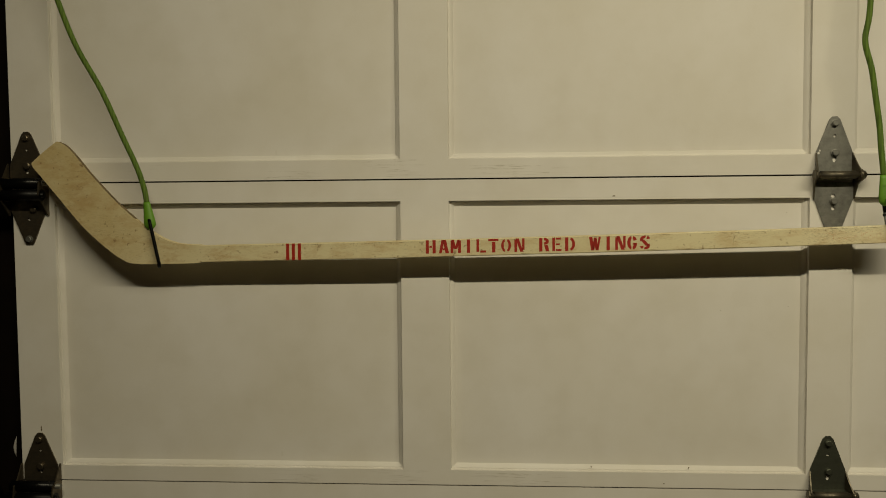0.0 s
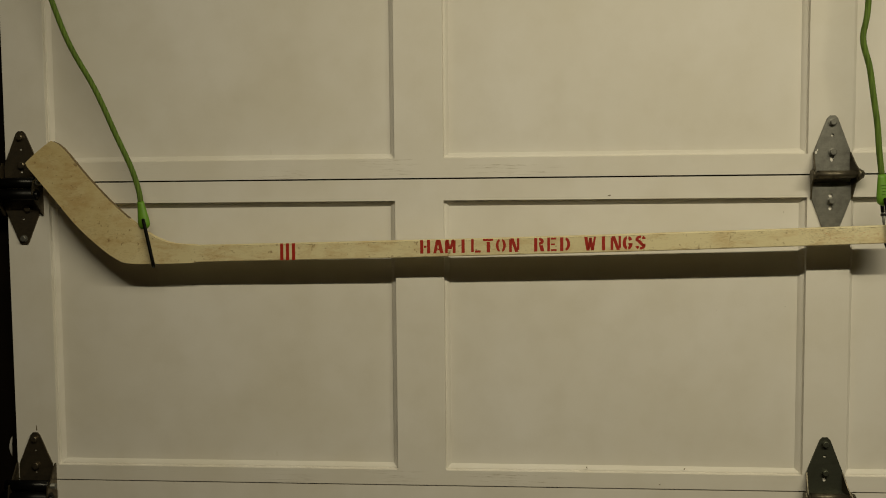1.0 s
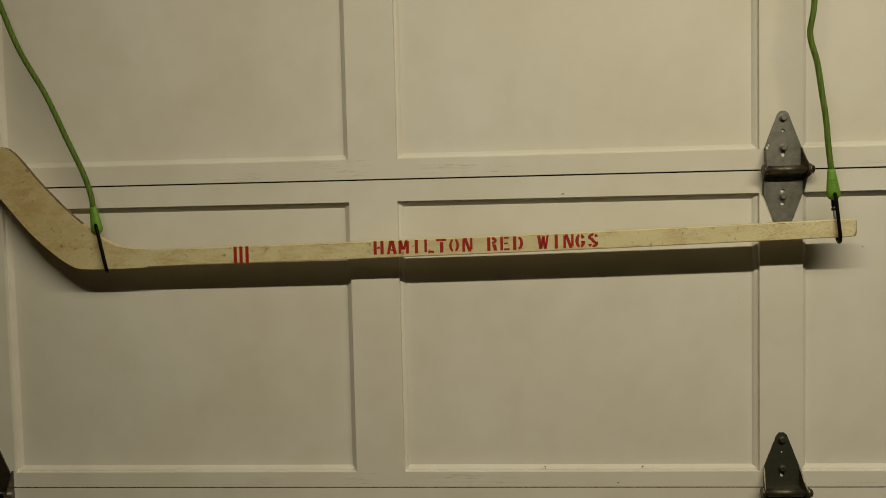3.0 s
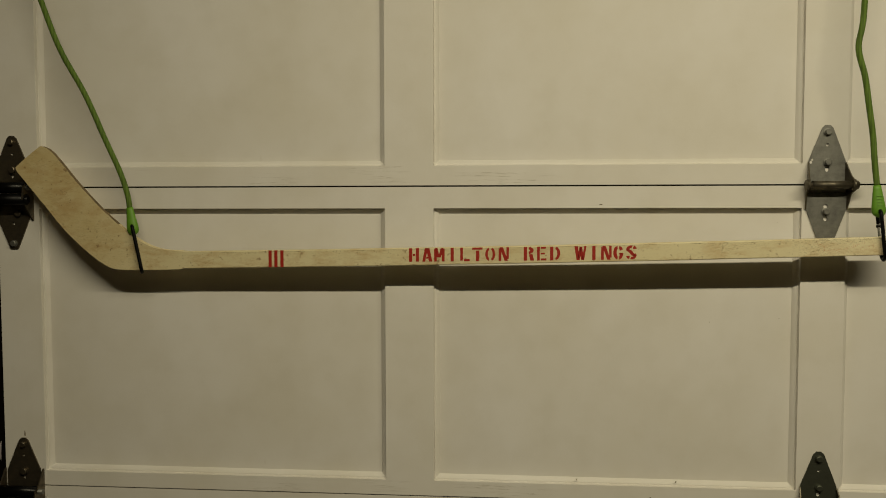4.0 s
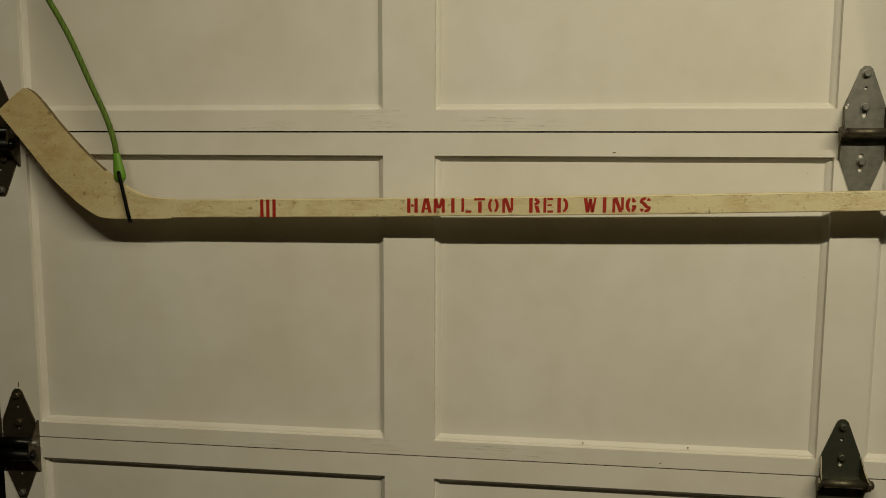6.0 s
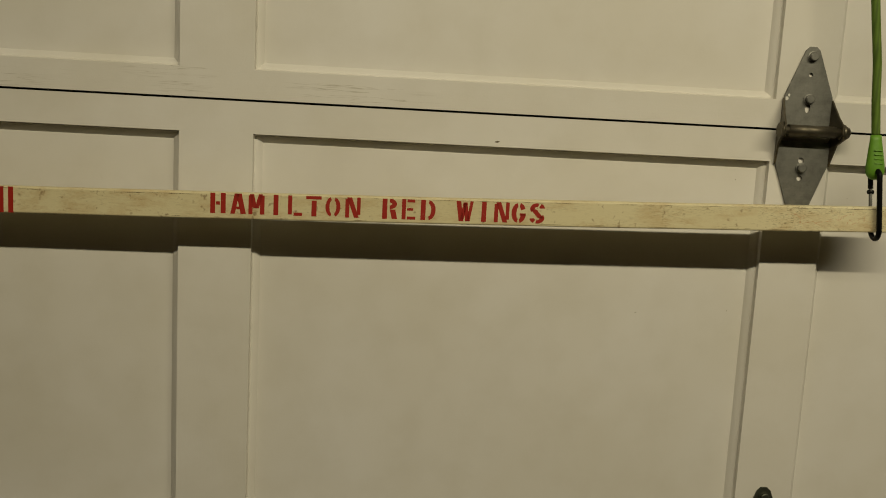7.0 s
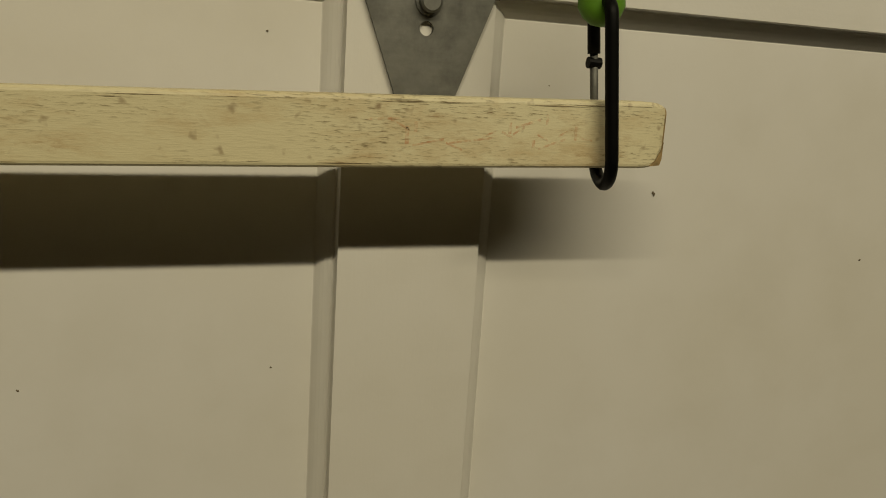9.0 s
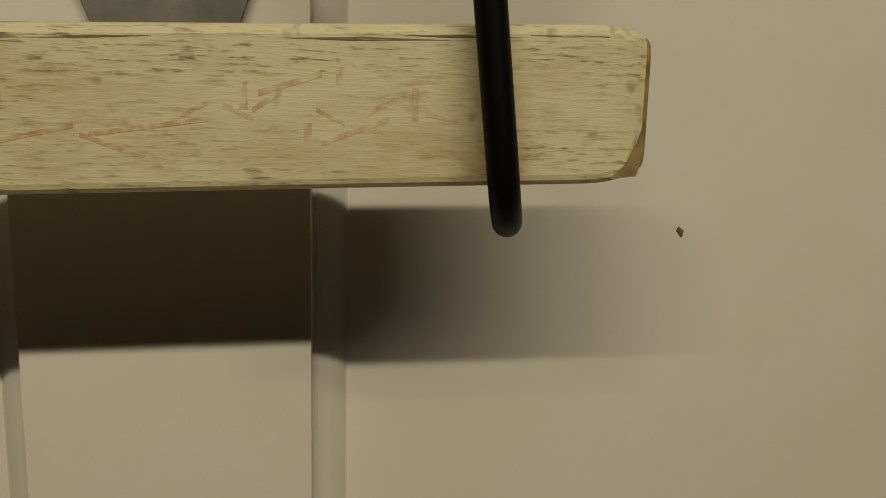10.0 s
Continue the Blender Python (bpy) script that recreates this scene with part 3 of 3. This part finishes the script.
for x in (-0.1895, -0.1795, -0.1690):
    ink_patch([[(x - 0.0029, -0.0143), (x + 0.0027, -0.0143), (x + 0.0029, 0.0143), (x - 0.0027, 0.0143)]], "stripe", RED_INK, "red painted stripe")

# stencil letters: outlines in a cell one unit high; W is the stroke's width
W = 0.24


def bar(x0, z0, x1, z1, w=W):
    """An upright or slanted stroke, cut level at its ends."""
    return [(x0 - w / 2, z0), (x0 + w / 2, z0), (x1 + w / 2, z1), (x1 - w / 2, z1)]


def flat(x0, x1, z0, z1):
    return [(x0, z0), (x1, z0), (x1, z1), (x0, z1)]


def bow(cx, cz, rx, rz, a0, a1, w=W, n=7):
    outer = [(cx + rx * math.cos(radians(a0 + (a1 - a0) * k / n)), cz + rz * math.sin(radians(a0 + (a1 - a0) * k / n))) for k in range(n + 1)]
    inner = [(cx + (rx - w) * math.cos(radians(a0 + (a1 - a0) * k / n)), cz + (rz - w * 0.8) * math.sin(radians(a0 + (a1 - a0) * k / n))) for k in range(n + 1)]
    return outer + inner[::-1]


GLYPH = {
    "H": [bar(0.12, 0, 0.12, 1), bar(0.63, 0, 0.63, 1), flat(0.28, 0.47, 0.42, 0.58)],
    "A": [bar(0.10, 0, 0.30, 1, 0.22), bar(0.62, 0, 0.40, 1, 0.26), flat(0.28, 0.44, 0.22, 0.36)],
    "M": [bar(0.10, 0, 0.10, 0.94, 0.2), bar(0.32, 0.30, 0.16, 1, 0.2), bar(0.40, 0.30, 0.60, 1, 0.2), bar(0.67, 0, 0.67, 0.94, 0.22)],
    "I": [bar(0.12, 0, 0.12, 1)],
    "L": [bar(0.12, 0.06, 0.12, 1, 0.2), flat(0.30, 0.72, 0, 0.16)],
    "T": [flat(0.0, 0.76, 0.84, 1), bar(0.40, 0, 0.40, 0.78, 0.25)],
    "O": [bow(0.34, 0.5, 0.34, 0.5, 105, 255, 0.2), bow(0.40, 0.5, 0.34, 0.5, -75, 75, 0.2)],
    "N": [bar(0.10, 0, 0.10, 0.92, 0.2), bar(0.56, 0.0, 0.20, 1, 0.24), bar(0.66, 0.14, 0.66, 1, 0.18)],
    "R": [bar(0.12, 0, 0.12, 1), bow(0.36, 0.74, 0.36, 0.26, -90, 90, 0.24), bar(0.62, 0, 0.50, 0.47, 0.27)],
    "E": [bar(0.12, 0, 0.12, 1, 0.2), flat(0.28, 0.66, 0.85, 1), flat(0.28, 0.58, 0.44, 0.57), flat(0.28, 0.70, 0, 0.15)],
    "D": [bar(0.12, 0, 0.12, 1, 0.24), bow(0.36, 0.5, 0.38, 0.5, -82, 82, 0.22)],
    "W": [bar(0.26, 0, 0.10, 1, 0.24), bar(0.30, 0.1, 0.42, 0.9, 0.18), bar(0.56, 0, 0.44, 0.94, 0.2), bar(0.60, 0, 0.76, 1, 0.16)],
    "G": [bow(0.34, 0.5, 0.34, 0.5, 97, 263, 0.25), bow(0.38, 0.5, 0.34, 0.5, 25, 80, 0.25), bow(0.38, 0.44, 0.34, 0.44, -82, 0, 0.25), flat(0.42, 0.72, 0.36, 0.48)],
    "S": [bow(0.34, 0.73, 0.34, 0.28, 70, 215, 0.24), bow(0.40, 0.73, 0.34, 0.28, 5, 62, 0.24), bar(0.56, 0.26, 0.18, 0.70, 0.30), bow(0.34, 0.27, 0.34, 0.28, 185, 242, 0.24), bow(0.40, 0.27, 0.34, 0.28, -110, 35, 0.24)],
}
WORDS = [("H", 117), ("A", 200), ("M", 273), ("I", 375), ("L", 433), ("T", 508), ("O", 588), ("N", 670), ("R", 823), ("E", 902), ("D", 982),
         ("W", 1130), ("I", 1235), ("N", 1288), ("G", 1360), ("S", 1437)]
CAP = 0.0226
for letter, place in WORDS:
    x0 = 0.0480 + (place - 117) * 0.0002695
    foot = -0.0084 - 0.0080 * (x0 - 0.048)
    polys = [[(x0 + u * CAP, foot + v * CAP) for u, v in poly] for poly in GLYPH[letter]]
    ink_patch(polys, "letter", RED_INK, "red stencilled capital letter " + letter)

# dark cracks and flaked varnish along the shaft's edges
rng = random.Random(11)
slivers = []
for k in range(74):
    x, long = rng.uniform(-0.30, 0.81), rng.uniform(0.006, 0.034)
    h = rng.choice((0.0122, 0.0118, 0.0126, -0.0124)) + rng.uniform(-0.0005, 0.0005)
    thick, tilt = rng.uniform(0.00014, 0.00034), rng.uniform(-0.0004, 0.0004)
    x1 = min(x + long, 0.822)
    slivers.append([(x, h), (x + (x1 - x) * 0.4, h - thick + tilt * 0.4), (x1, h + tilt), (x + (x1 - x) * 0.5, h + thick + tilt * 0.5)])
ink_patch(slivers, "edge_wear", EDGE_WEAR, "dark cracks in the varnish along the edges", 0.00008, "stuff")

# bare worn corners of the butt
ink_patch([[(0.8238, -0.0136), (0.8287, -0.0132), (0.8295, -0.0105), (0.8297, -0.0030), (0.8286, -0.0070), (0.8268, -0.0108)]], "worn_corner", BARE_END, "bare brown worn corner")

# handwriting near the butt, too faded to read
for x, h, w, t, lean in ((0.703, 0.0052, 0.013, 0.0007, 0.05), (0.713, -0.0012, 0.0016, 0.0052, 0.0), (0.722, -0.0040, 0.013, 0.0006, 0.2), (0.741, -0.0030, 0.020, 0.0006, 0.12),
                         (0.757, 0.0022, 0.0014, 0.0034, 0.0), (0.765, 0.0042, 0.011, 0.0008, 0.3), (0.7735, 0.0060, 0.0012, 0.0030, 0.0), (0.768, -0.0052, 0.0014, 0.0036, 0.0),
                         (0.7765, -0.0042, 0.012, 0.0007, 0.35), (0.787, 0.0004, 0.0012, 0.0042, 0.0), (0.792, -0.0020, 0.006, 0.0006, -0.2),
                         (0.7560, -0.0006, 0.005, 0.0007, -0.5), (0.7610, 0.0012, 0.005, 0.0007, 0.6), (0.7720, -0.0016, 0.005, 0.0006, -0.5), (0.7805, -0.0002, 0.005, 0.0007, 0.5),
                         (0.7100, 0.0030, 0.008, 0.0007, -0.5), (0.7165, 0.0022, 0.0014, 0.0030, 0.0), (0.7330, -0.0056, 0.007, 0.0006, -0.4), (0.7480, -0.0004, 0.006, 0.0006, 0.5)):
    ink_patch([[(x - w / 2, h - 0.7 * t - lean * w / 2), (x + w / 2, h - 0.7 * t + lean * w / 2), (x + w / 2, h + 0.7 * t + lean * w / 2), (x - w / 2, h + 0.7 * t - lean * w / 2)]],
              "faded_writing", FAINT_INK, "faded orange handwriting", 0.00006)


# ---- the two cords with their moulded ends and snap hooks ----
def snap_hook(top, bottom, y_front, y_back, lean, label):
    """A black bent-wire hook round the stick, with a sprung gate at its back."""
    (xt, zt), (xb, zb) = top, bottom
    h = thing("snap_hook", (xb, (y_front + y_back) / 2, zb), label, "snap hook", "snap hooks of the cords")
    r = 0.0029
    ym, half = (y_front + y_back) / 2, (y_back - y_front) / 2
    pts = []
    for k in range(13):
        a = math.pi * k / 12
        pts.append((0.5 - 0.5 * math.cos(a), -math.sin(a)))
    zr = 0.012

    def at(s, z):
        f = (z - zb) / (zt - zb)
        return Vector((xb + (xt - xb) * f + lean * s, y_front + (y_back - y_front) * s, z))

    path = [at(1, zb + 0.020), at(1, zb + 0.016)] + [at(s, zb + zr + zr * d) for s, d in pts[::-1]]
    zc = 0.007
    path += [at(0, zb + zr + (zt - zb - zr - zc) * k / 8) for k in range(1, 8)]
    path += [at(s, zt - zc - zc * d) for s, d in pts] + [at(1, zt - 0.016), at(1, zt - 0.022)]
    part("wire_body", tube(path, r, sides=16), BLACK_METAL, h, smooth=True)
    part("gate", tube([at(1, zb + 0.0195), at(1, zt - 0.0215)], 0.0019, sides=12), STEEL, h, "bright steel sprung gate", True)
    part("gate_hinge", tube([at(1, zt - 0.026) - Vector((0.003, 0, 0)), at(1, zt - 0.026) + Vector((0.003, 0, 0))], 0.0026, sides=12), BLACK_METAL, h)
    return h


def cord(points, tip, label, radius=0.0046, girth=1.0, ribs=True):
    """A braided stretch cord that ends in a moulded rubber eye."""
    c = thing("bungee_cord", tip, label, "bungee cord", "green cords")
    line = spline(points, 10)
    part("braid", tube(line, radius, sides=16), BRAID, c, smooth=True)
    end = Vector(points[-1])
    axis = (Vector(tip) - end).normalized()
    length = (Vector(tip) - end).length
    prof = [(0.0, 0.0060), (0.12, 0.0066), (0.30, 0.0078), (0.52, 0.0092), (0.72, 0.0104), (0.88, 0.0106), (0.97, 0.0085), (1.03, 0.0050), (1.05, 0.0015)]
    bm = tube([end + axis * length * s for s, _ in prof], [r * girth for _, r in prof], sides=24)
    for v in bm.verts:
        v.co.y = tip[1] + (v.co.y - tip[1]) * 0.74
    eye = part("moulded_end", bm, GREEN, c, "bright green ribbed rubber end", True)
    for s in (0.36, 0.46, 0.56, 0.66) if ribs else ():
        p = end + axis * length * s
        r = 0.0045
        bar_y = p.y - (0.0074 + 0.003 * s) * 0.80
        part("rib", tube([(p.x - r, bar_y + 0.0004, p.z), (p.x - r * 0.6, bar_y, p.z), (p.x + r * 0.6, bar_y, p.z), (p.x + r, bar_y + 0.0004, p.z)], 0.0008, sides=8), GREEN, eye)
    return c


HOOK_R, HOOK_L = -0.0645, -0.0520
cord([(0.803, 0.079, 2.205), (0.802, 0.030, 2.190), (0.800, -0.020, 2.150), (0.790, -0.040, 2.06), (0.772, -0.047, 1.95), (0.766, -0.050, 1.859), (0.7600, -0.050, 1.815), (0.771, -0.050, 1.770), (0.778, -0.050, 1.725),
      (0.785, -0.050, 1.679), (0.7885, -0.050, 1.640), (0.793, -0.0505, 1.600)], (0.7970, -0.0515, 1.5520), "bright green stretch cord hanging in front of the door")
cord([(-0.690, 0.079, 2.205), (-0.682, 0.030, 2.190), (-0.668, -0.020, 2.150), (-0.622, -0.036, 2.02), (-0.583, -0.041, 1.912), (-0.553, -0.042, 1.836), (-0.511, -0.042, 1.760), (-0.477, -0.042, 1.683), (-0.4515, -0.042, 1.626), (-0.4395, -0.042, 1.588), (-0.4365, -0.042, 1.5670)],
     (-0.4305, -0.0415, 1.5215), "bright green stretch cord slanting down to the stick's heel", girth=0.95, ribs=False)
snap_hook((0.7942, 1.5610), (0.8032, 1.4820), HOOK_R, -0.0360, 0.006, "black wire snap hook clipped round the stick's butt")
snap_hook((-0.4285, 1.5370), (-0.4120, 1.4550), HOOK_L, -0.0270, -0.012, "black wire snap hook clipped round the stick's heel")
